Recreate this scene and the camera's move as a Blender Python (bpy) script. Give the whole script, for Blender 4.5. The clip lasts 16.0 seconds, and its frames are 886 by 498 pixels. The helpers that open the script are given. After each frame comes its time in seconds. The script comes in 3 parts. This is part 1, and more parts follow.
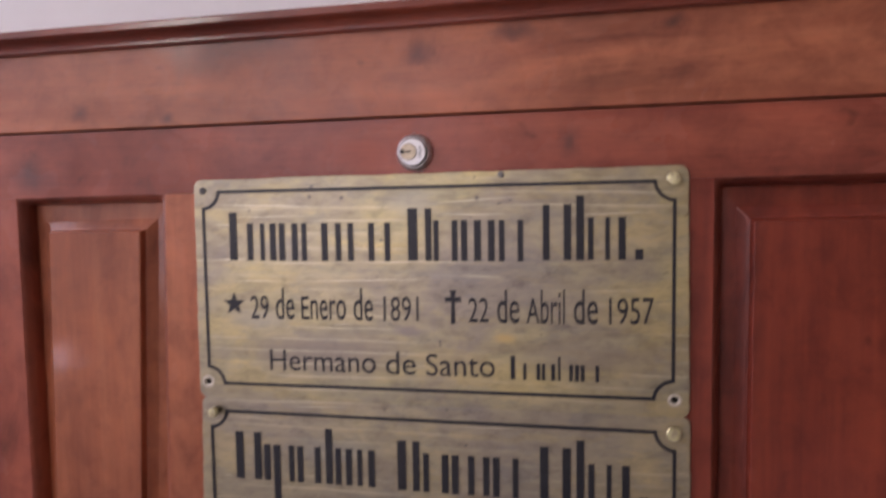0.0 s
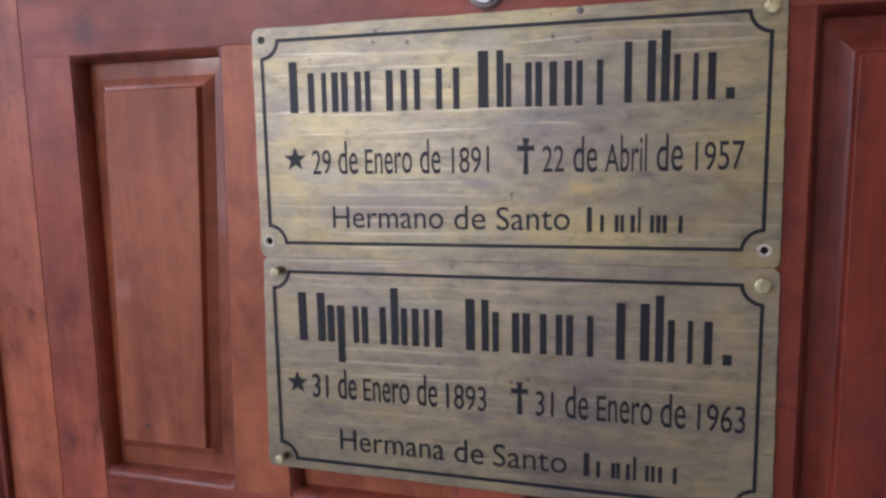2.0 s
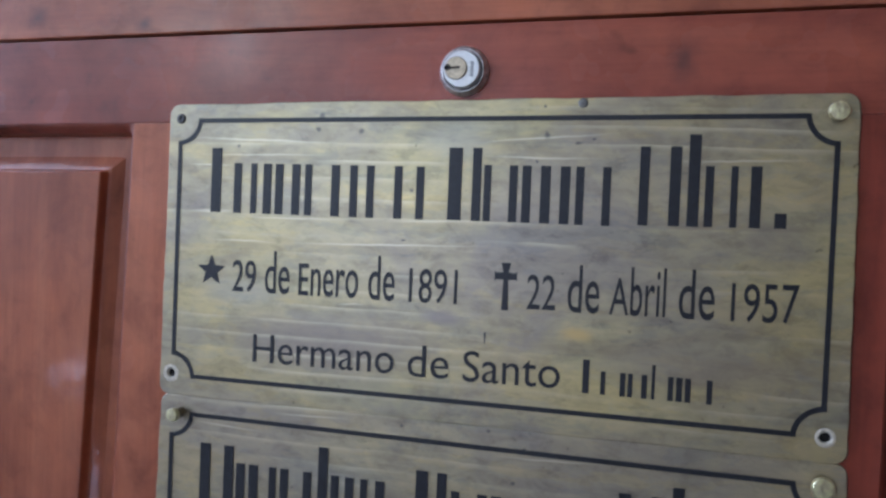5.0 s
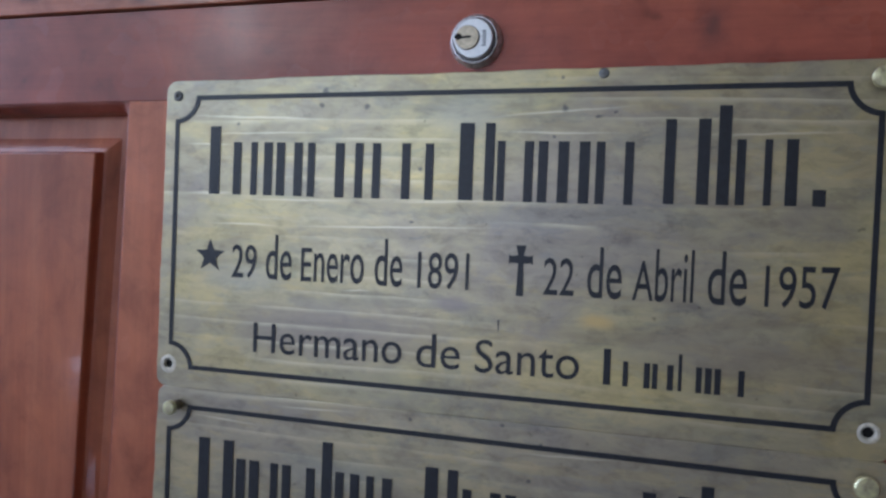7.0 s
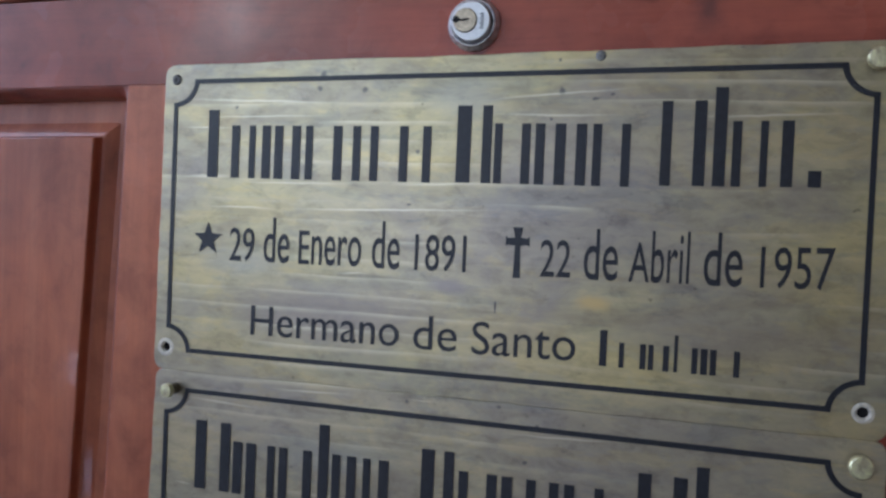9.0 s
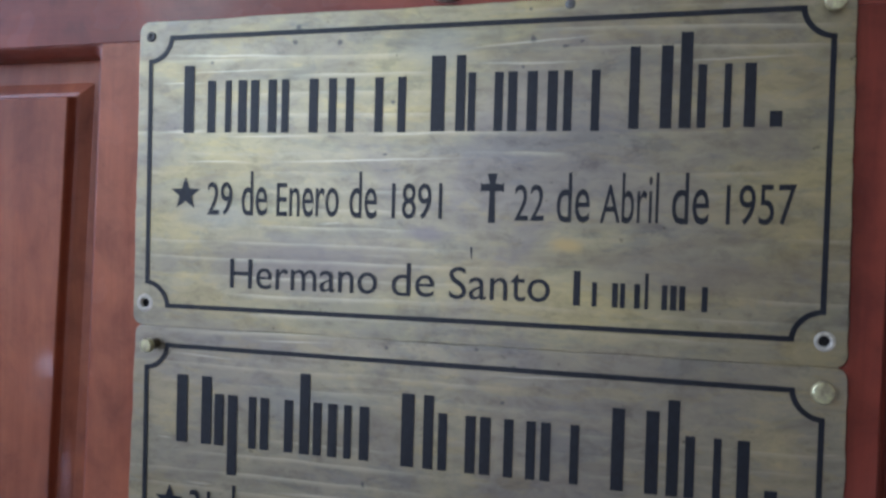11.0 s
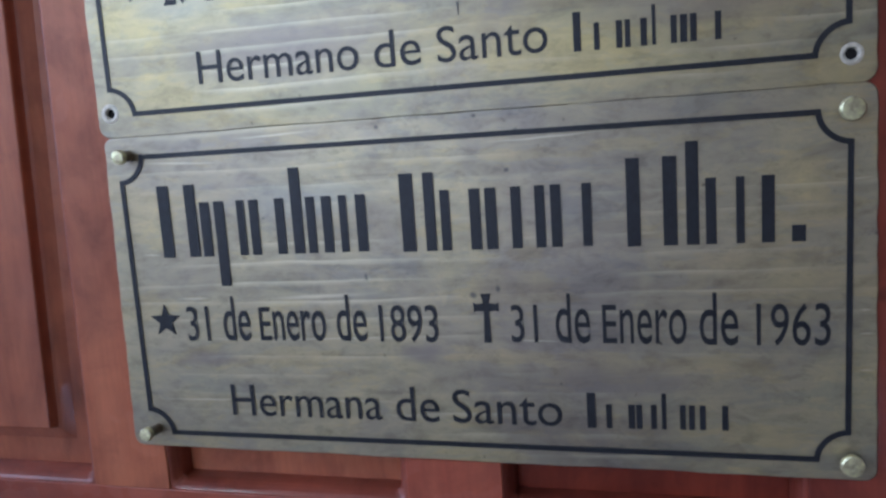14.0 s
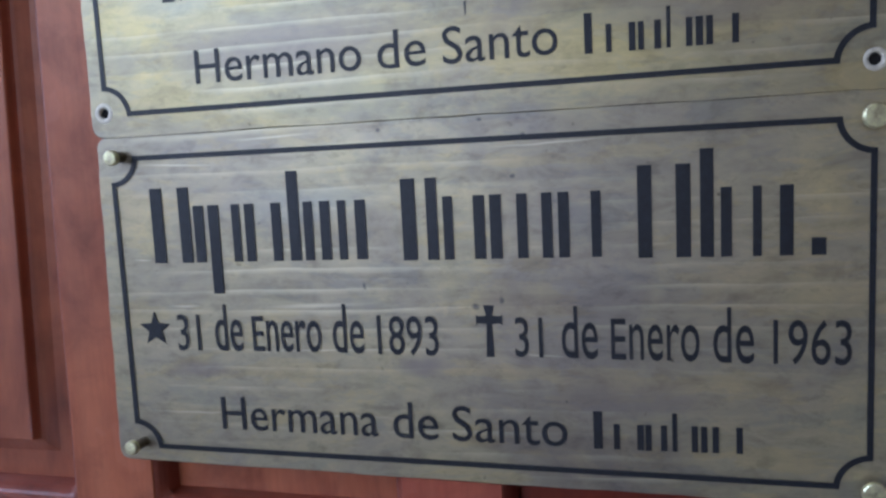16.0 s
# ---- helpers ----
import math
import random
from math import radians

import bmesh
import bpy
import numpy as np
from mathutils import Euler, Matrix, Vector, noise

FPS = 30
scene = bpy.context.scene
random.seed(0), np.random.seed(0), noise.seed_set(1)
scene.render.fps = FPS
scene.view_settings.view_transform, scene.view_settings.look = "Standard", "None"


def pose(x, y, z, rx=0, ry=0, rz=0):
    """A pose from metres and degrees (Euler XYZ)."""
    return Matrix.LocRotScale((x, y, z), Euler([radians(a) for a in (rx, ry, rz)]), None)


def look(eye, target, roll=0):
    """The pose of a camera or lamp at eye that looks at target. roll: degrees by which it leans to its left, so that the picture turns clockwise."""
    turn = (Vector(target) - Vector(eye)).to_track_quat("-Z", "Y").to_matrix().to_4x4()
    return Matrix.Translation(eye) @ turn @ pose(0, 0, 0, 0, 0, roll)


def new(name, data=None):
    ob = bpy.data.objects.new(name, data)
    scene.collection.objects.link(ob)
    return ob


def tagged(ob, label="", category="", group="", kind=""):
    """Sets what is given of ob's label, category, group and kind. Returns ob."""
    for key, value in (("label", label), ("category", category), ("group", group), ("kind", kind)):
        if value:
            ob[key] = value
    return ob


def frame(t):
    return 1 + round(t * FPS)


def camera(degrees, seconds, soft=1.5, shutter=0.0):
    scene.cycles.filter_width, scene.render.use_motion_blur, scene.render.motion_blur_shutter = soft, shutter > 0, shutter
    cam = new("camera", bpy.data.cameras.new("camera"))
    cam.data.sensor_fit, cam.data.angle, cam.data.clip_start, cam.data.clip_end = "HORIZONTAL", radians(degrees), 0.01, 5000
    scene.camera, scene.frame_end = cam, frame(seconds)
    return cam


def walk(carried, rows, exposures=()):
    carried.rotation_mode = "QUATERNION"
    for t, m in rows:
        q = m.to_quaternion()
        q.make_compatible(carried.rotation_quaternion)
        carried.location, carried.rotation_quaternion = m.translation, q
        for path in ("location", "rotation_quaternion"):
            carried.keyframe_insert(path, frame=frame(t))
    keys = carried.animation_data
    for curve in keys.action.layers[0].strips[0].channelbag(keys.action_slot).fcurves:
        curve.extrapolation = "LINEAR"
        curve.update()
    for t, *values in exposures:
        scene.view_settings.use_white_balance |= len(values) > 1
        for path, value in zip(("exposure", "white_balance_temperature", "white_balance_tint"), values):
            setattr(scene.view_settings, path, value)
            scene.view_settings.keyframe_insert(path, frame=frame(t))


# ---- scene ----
cam = camera(59.55, 16.0, soft=2.6, shutter=0.4)
PATH = [
    (0, (0.10445, -0.43504, 1.51794), (-0.31418, 1.51454, 1.36329), -0.837),
    (0.5, (0.10427, -0.43763, 1.49122), (-0.41324, 1.47808, 1.24168), -1.370),
    (1, (0.09593, -0.43627, 1.47459), (-0.41624, 1.47395, 1.17670), -1.160),
    (1.5, (0.08761, -0.42960, 1.46559), (-0.42408, 1.48080, 1.16802), -1.106),
    (2, (0.08087, -0.42367, 1.46310), (-0.42561, 1.48843, 1.16752), -1.042),
    (2.5, (0.08122, -0.42163, 1.46108), (-0.41328, 1.49412, 1.16893), -0.729),
    (3, (0.08615, -0.41520, 1.46061), (-0.39801, 1.50446, 1.17688), -0.133),
    (3.5, (0.08192, -0.39249, 1.47153), (-0.37902, 1.54153, 1.25452), 1.075),
    (3.7, (0.07848, -0.37970, 1.47935), (-0.37999, 1.56085, 1.32432), 1.618),
    (5.8, (0.07230, -0.30085, 1.46580), (-0.46848, 1.62430, 1.42900), 2.354),
    (6, (0.07140, -0.29990, 1.46523), (-0.46938, 1.62523, 1.42745), 2.323),
    (6.5, (0.07024, -0.29823, 1.46387), (-0.47378, 1.62600, 1.42687), 2.279),
    (7, (0.07055, -0.29658, 1.46408), (-0.48414, 1.62439, 1.41730), 2.292),
    (7.5, (0.07131, -0.29530, 1.46312), (-0.49419, 1.62243, 1.41280), 2.301),
    (8, (0.07319, -0.29464, 1.45957), (-0.50603, 1.61927, 1.42142), 2.463),
    (10.5, (0.06925, -0.30391, 1.44870), (-0.41848, 1.63507, 1.39911), 2.100),
    (11, (0.07252, -0.30461, 1.43730), (-0.40906, 1.63582, 1.38420), 1.604),
    (11.5, (0.07494, -0.30721, 1.42090), (-0.39524, 1.63281, 1.29742), 0.293),
    (12, (0.07434, -0.31203, 1.40123), (-0.37851, 1.61866, 1.14170), -1.782),
    (12.5, (0.06894, -0.31121, 1.38607), (-0.37425, 1.60813, 1.04005), -3.475),
    (13, (0.06493, -0.30410, 1.38158), (-0.37632, 1.61523, 1.03305), -4.145),
    (13.5, (0.06550, -0.29355, 1.38193), (-0.39172, 1.62784, 1.06691), -4.088),
    (14, (0.06521, -0.28649, 1.38286), (-0.39277, 1.63826, 1.09033), -3.853),
    (14.5, (0.06651, -0.28250, 1.37990), (-0.39627, 1.64536, 1.11683), -3.407),
    (15, (0.06628, -0.27944, 1.37895), (-0.39756, 1.64941, 1.12522), -3.087),
    (15.5, (0.06513, -0.27721, 1.37659), (-0.40182, 1.65311, 1.14031), -2.849),
    (16, (0.06246, -0.27532, 1.37565), (-0.40093, 1.65641, 1.14399), -2.852),
]
walk(cam, [(t, look(eye, target, roll)) for t, eye, target, roll in PATH],
     exposures=[(0.0, 0.47, 6360.0, 39.5), (0.6, 0.47, 5960.0, 36.5), (1.5, 0.51, 5720.0, 33.0), (3.5, 0.56, 5300.0, 24.0), (6.0, 0.23, 4950.0, 19.0), (8.0, 0.22, 5050.0, 19.0), (10.5, 0.28, 4950.0, 20.0), (11.5, 0.22, 4940.0, 20.0), (13.0, 0.43, 4850.0, 20.0), (16.0, 0.42, 4860.0, 21.0)])

# ---- world and lights ----
world = bpy.data.worlds.new("sky")
scene.world = world
world.use_nodes = True
wn = world.node_tree
sky = wn.nodes.new("ShaderNodeTexSky")
sky.sky_type = "NISHITA"
sky.sun_disc = False
sky.sun_elevation = radians(65)
sky.sun_rotation = radians(172)
wn.links.new(sky.outputs["Color"], wn.nodes["Background"].inputs["Color"])
wn.nodes["Background"].inputs["Strength"].default_value = 0.1

sun_data = bpy.data.lights.new("sun", "SUN")
sun_data.energy, sun_data.angle, sun_data.color = 3.0, radians(0.5), (1.0, 0.96, 0.90)
sun = new("sun", sun_data)
sun.matrix_world = look((0.6, -4.4, 9.5), (0, 0, 0))


def window_light(name, m, w, h, watts, color):
    data = bpy.data.lights.new(name, "AREA")
    data.shape, data.size, data.size_y = "RECTANGLE", w, h
    data.energy, data.color = watts, color
    ob = new(name, data)
    ob.matrix_world = m
    return ob


# daylight in openings of the unseen room, set where the reflections point: a tall window beside the cupboard, a small
# low and a high one in the same wall, a wide one behind; the one at floor level behind is added for a sheen at the
# lower right
window_light("window_daylight", look((-1.82, -0.80, 2.15), (0.0, -0.45, 1.6)), 1.1, 1.6, 13.5, (0.95, 0.98, 1.0))
window_light("small_window_daylight", look((-1.82, -1.91, 0.94), (-0.2, 0, 1.35)), 0.06, 0.06, 0.085, (0.95, 0.98, 1.0))
window_light("corner_window_daylight", look((-1.82, -2.66, 2.44), (-0.1, 0.0, 1.5)), 0.46, 0.62, 9.0, (0.90, 1.0, 0.80))
window_light("high_window_daylight", look((-1.06, -3.02, 1.62), (-0.05, 0.0, 1.42)), 1.15, 1.2, 5.9, (0.99, 0.99, 0.97))
window_light("floor_window_daylight", look((1.06, -3.02, 0.16), (0.2, 0.0, 1.2)), 0.13, 0.13, 0.20, (0.84, 0.86, 1.0))



# ---- materials ----
def material(name):
    m = bpy.data.materials.new(name)
    m.use_nodes = True
    nt = m.node_tree
    return m, nt, nt.nodes["Principled BSDF"]


def node(nt, kind, **values):
    n = nt.nodes.new(kind)
    for key, value in values.items():
        n.inputs[key].default_value = value
    return n


def coords(nt, scale, offset=None):
    tc = nt.nodes.new("ShaderNodeTexCoord")
    mp = nt.nodes.new("ShaderNodeMapping")
    mp.inputs["Scale"].default_value = scale
    nt.links.new(tc.outputs["Object"], mp.inputs["Vector"])
    if offset is not None:
        nt.links.new(offset, mp.inputs["Location"])
    return mp.outputs["Vector"]


def noise_tex(nt, vector, scale, detail=5.0, rough=0.6, distortion=0.0):
    n = node(nt, "ShaderNodeTexNoise", Scale=scale, Detail=detail, Roughness=rough, Distortion=distortion)
    nt.links.new(vector, n.inputs["Vector"])
    return n.outputs["Fac"]


def ramp(nt, fac, stops):
    r = nt.nodes.new("ShaderNodeValToRGB")
    els = r.color_ramp.elements
    while len(els) < len(stops):
        els.new(0.5)
    for el, (p, c) in zip(els, stops):
        el.position = p
        el.color = (*c, 1) if len(c) == 3 else c
    nt.links.new(fac, r.inputs["Fac"])
    return r.outputs["Color"]


def grey(a):
    return (a, a, a)


def mix(nt, a, b, fac, mode="MIX"):
    n = nt.nodes.new("ShaderNodeMix")
    n.data_type, n.blend_type = "RGBA", mode
    for sock, value in ((n.inputs["Factor"], fac), (n.inputs["A"], a), (n.inputs["B"], b)):
        if isinstance(value, bpy.types.NodeSocket):
            nt.links.new(value, sock)
        else:
            sock.default_value = value if isinstance(value, float) else (*value, 1)
    return n.outputs["Result"]


def bump(nt, bsdf, height, strength, distance):
    b = node(nt, "ShaderNodeBump", Strength=strength, Distance=distance)
    nt.links.new(height, b.inputs["Height"])
    nt.links.new(b.outputs["Normal"], bsdf.inputs["Normal"])
    return b.outputs["Normal"]


def spread(nt, vector, cx, cz, rx, rz, inner=0.2):
    """A soft oval round (cx, cz), 1 in its middle and 0 outside."""
    sub = nt.nodes.new("ShaderNodeVectorMath")
    sub.operation = "MULTIPLY_ADD"
    sub.inputs[1].default_value = (1 / rx, 0, 1 / rz)
    sub.inputs[2].default_value = (-cx / rx, 0, -cz / rz)
    nt.links.new(vector, sub.inputs[0])
    far = nt.nodes.new("ShaderNodeVectorMath")
    far.operation = "LENGTH"
    nt.links.new(sub.outputs["Vector"], far.inputs[0])
    fall = nt.nodes.new("ShaderNodeMapRange")
    fall.interpolation_type = "SMOOTHSTEP"
    for key, value in (("From Min", inner), ("From Max", 1.0), ("To Min", 1.0), ("To Max", 0.0)):
        fall.inputs[key].default_value = value
    nt.links.new(far.outputs["Value"], fall.inputs["Value"])
    return fall.outputs["Result"]


def most(nt, values):
    """The largest of several masks."""
    out = values[0]
    for v in values[1:]:
        m = nt.nodes.new("ShaderNodeMath")
        m.operation = "MAXIMUM"
        nt.links.new(out, m.inputs[0])
        nt.links.new(v, m.inputs[1])
        out = m.outputs["Value"]
    return out


def math_node(nt, operation, a, b=0.0, c=0.0):
    m = nt.nodes.new("ShaderNodeMath")
    m.operation = operation
    for sock, value in zip(m.inputs, (a, b, c)):
        if isinstance(value, bpy.types.NodeSocket):
            nt.links.new(value, sock)
        else:
            sock.default_value = value
    return m.outputs["Value"]


def warped(nt, amount, stretch, scale):
    """Object coordinates shaken by a stretched noise."""
    tc = nt.nodes.new("ShaderNodeTexCoord")
    n = node(nt, "ShaderNodeTexNoise", Scale=scale, Detail=4.0, Roughness=0.6)
    nt.links.new(coords(nt, stretch), n.inputs["Vector"])
    add = nt.nodes.new("ShaderNodeVectorMath")
    add.operation = "MULTIPLY_ADD"
    add.inputs[1].default_value = (amount, 0, amount)
    nt.links.new(n.outputs["Color"], add.inputs[0])
    back = nt.nodes.new("ShaderNodeVectorMath")
    back.operation = "SUBTRACT"
    back.inputs[1].default_value = (amount / 2, 0, amount / 2)
    nt.links.new(tc.outputs["Object"], add.inputs[2])
    nt.links.new(add.outputs["Vector"], back.inputs[0])
    return back.outputs["Vector"]


def wood(name, axis, light, mid, dark, coat=0.34, gloss=(0.18, 0.34), smudge=0.0, marks=()):
    """Reddish stained, varnished wood; axis: the direction of the grain."""
    m, nt, bsdf = material(name)
    info = nt.nodes.new("ShaderNodeObjectInfo")
    mul = nt.nodes.new("ShaderNodeVectorMath")
    mul.operation = "SCALE"
    mul.inputs[0].default_value = (3.1, 1.7, 5.3)
    nt.links.new(info.outputs["Random"], mul.inputs["Scale"])
    off = mul.outputs["Vector"]
    stretch = {"x": (0.06, 1, 1), "z": (1, 1, 0.06)}[axis]
    v = coords(nt, stretch, off)
    iso = coords(nt, (1, 1, 1), off)
    soft_v = coords(nt, tuple(0.35 if s < 1 else 1 for s in stretch), off)
    bands = noise_tex(nt, v, 55, 4, 0.55, 0.6)
    fibre = noise_tex(nt, v, 520, 4, 0.7)
    cloud = noise_tex(nt, soft_v, 19, 5, 0.62, 1.0)
    patch = noise_tex(nt, iso, 7, 3, 0.55, 0.6)
    base = ramp(nt, bands, [(0.15, dark), (0.46, mid), (0.85, light)])
    mottle = noise_tex(nt, iso, 48, 6, 0.68, 0.4)
    base = mix(nt, base, ramp(nt, mottle, [(0.34, (0.76, 0.74, 0.78)), (0.5, grey(1.0)), (0.68, (1.14, 1.12, 1.06))]), 0.8, "MULTIPLY")
    fib = ramp(nt, fibre, [(0.3, grey(0.80)), (0.6, grey(1.0))])
    base = mix(nt, base, fib, 0.55, "MULTIPLY")
    stain = ramp(nt, cloud, [(0.27, (0.26, 0.22, 0.28)), (0.40, (0.80, 0.76, 0.80)), (0.52, grey(1.0)), (0.72, (1.22, 1.16, 1.1))])
    base = mix(nt, base, stain, 0.8, "MULTIPLY")
    base = mix(nt, base, ramp(nt, patch, [(0.3, (0.70, 0.62, 0.62)), (0.7, (1.22, 1.2, 1.15))]), 0.7, "MULTIPLY")
    spots = noise_tex(nt, iso, 60, 2, 0.5)
    base = mix(nt, base, ramp(nt, spots, [(0.2, grey(0.35)), (0.3, grey(1.0))]), 0.7, "MULTIPLY")
    wobble = nt.nodes.new("ShaderNodeVectorMath")
    wobble.operation = "MULTIPLY_ADD"
    wobble.inputs[1].default_value = (0.05, 0.05, 0.05)
    nt.links.new(cloud, wobble.inputs[0])
    nt.links.new(soft_v, wobble.inputs[2])
    knot = nt.nodes.new("ShaderNodeTexVoronoi")
    knot.inputs["Scale"].default_value = 9.0
    nt.links.new(wobble.outputs["Vector"], knot.inputs["Vector"])
    knots = ramp(nt, knot.outputs["Distance"], [(0.03, (0.22, 0.20, 0.24)), (0.09, (0.55, 0.50, 0.52)), (0.22, grey(1.0))])
    base = mix(nt, base, knots, 0.5, "MULTIPLY")
    if smudge:
        stain_v = coords(nt, (0.7, 1, 1))
        smut = noise_tex(nt, stain_v, 17, 5, 0.58, 0.5)
        base = mix(nt, base, ramp(nt, smut, [(0.30, (0.30, 0.24, 0.27)), (0.38, (0.66, 0.60, 0.62)), (0.46, grey(1.0))]), smudge, "MULTIPLY")
    if marks:
        smeared = warped(nt, 0.016, (1, 1, 1), 60)
        dark_marks = most(nt, [spread(nt, smeared, a / 1000, b, c / 1000, d / 1000, 0.0) for a, b, c, d in marks])
        base = mix(nt, base, (0.09, 0.035, 0.03), math_node(nt, "MULTIPLY", dark_marks, 0.7))
    per = nt.nodes.new("ShaderNodeMapRange")
    per.inputs["To Min"].default_value, per.inputs["To Max"].default_value = 0.86, 1.14
    nt.links.new(info.outputs["Random"], per.inputs["Value"])
    hsv = nt.nodes.new("ShaderNodeHueSaturation")
    nt.links.new(per.outputs["Result"], hsv.inputs["Value"])
    nt.links.new(base, hsv.inputs["Color"])
    nt.links.new(hsv.outputs["Color"], bsdf.inputs["Base Color"])
    smear = noise_tex(nt, iso, 24, 3, 0.55, 0.2)
    nt.links.new(ramp(nt, smear, [(0.3, grey(0.30)), (0.7, grey(0.48))]), bsdf.inputs["Roughness"])
    nt.links.new(ramp(nt, smear, [(0.25, grey(gloss[0])), (0.8, grey(gloss[1]))]), bsdf.inputs["Coat Roughness"])
    bsdf.inputs["Coat Weight"].default_value = coat
    bsdf.inputs["Coat IOR"].default_value = 1.5
    bsdf.inputs["Specular IOR Level"].default_value = 0.3
    height = mix(nt, bands, fibre, 0.5)
    height = mix(nt, height, smear, 0.5)
    bump(nt, bsdf, height, 0.35, 0.0008)
    varnish = node(nt, "ShaderNodeBump", Strength=0.3, Distance=0.0008)
    nt.links.new(mix(nt, smear, mottle, 0.5), varnish.inputs["Height"])
    nt.links.new(varnish.outputs["Normal"], bsdf.inputs["Coat Normal"])
    return m


RED = ((0.46, 0.132, 0.070), (0.36, 0.090, 0.050), (0.20, 0.045, 0.028))
# RED darkened: the door's dimmer right side is put into the colour
SHADED_RED = ((0.33, 0.074, 0.040), (0.25, 0.050, 0.028), (0.135, 0.025, 0.016))
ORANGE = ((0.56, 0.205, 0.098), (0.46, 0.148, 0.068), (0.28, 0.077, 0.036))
rail_wood = wood("red_stained_wood_across", "x", *RED, smudge=0.5, marks=((-262, 1.5300, 22, 16), (83, 1.5430, 9, 14), (-214, 1.2150, 14, 10)))
stile_wood = wood("red_stained_wood_upright", "z", *RED, marks=((-301, 1.2580, 9, 16),))
shaded_stile_wood = wood("shaded_red_wood_upright", "z", *SHADED_RED, gloss=(0.10, 0.24))
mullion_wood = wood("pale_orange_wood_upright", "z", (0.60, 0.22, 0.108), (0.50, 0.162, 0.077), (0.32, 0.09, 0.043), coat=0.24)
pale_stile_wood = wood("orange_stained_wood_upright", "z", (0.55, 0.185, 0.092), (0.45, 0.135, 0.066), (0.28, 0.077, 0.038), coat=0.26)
header_wood = wood("orange_stained_wood_across", "x", (0.60, 0.225, 0.112), (0.50, 0.165, 0.080), (0.33, 0.094, 0.046), smudge=0.5, marks=((-2, 1.5940, 13, 12), (52, 1.6040, 20, 7), (139, 1.6060, 10, 6), (-224, 1.5690, 9, 8), (-161, 1.5630, 8, 6)))
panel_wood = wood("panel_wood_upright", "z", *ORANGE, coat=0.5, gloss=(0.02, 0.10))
# right-hand panels: the weaker light there is painted into the wood colour
shaded_panel_wood = wood("shaded_panel_wood_upright", "z", (0.32, 0.062, 0.029), (0.215, 0.037, 0.019), (0.09, 0.015, 0.010), coat=0.22, gloss=(0.14, 0.30))
cornice_wood = wood("dark_moulding_wood_across", "x", (0.34, 0.085, 0.044), (0.25, 0.056, 0.030), (0.13, 0.027, 0.017), coat=0.6, gloss=(0.08, 0.22))
# right-hand mouldings: the shade of their recesses is painted in
shaded_moulding_wood = wood("shaded_moulding_wood_upright", "z", (0.25, 0.056, 0.030), (0.18, 0.037, 0.021), (0.10, 0.020, 0.013), coat=0.3, gloss=(0.14, 0.28))
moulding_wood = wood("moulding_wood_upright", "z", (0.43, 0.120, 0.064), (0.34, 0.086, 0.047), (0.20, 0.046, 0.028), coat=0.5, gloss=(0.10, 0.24))


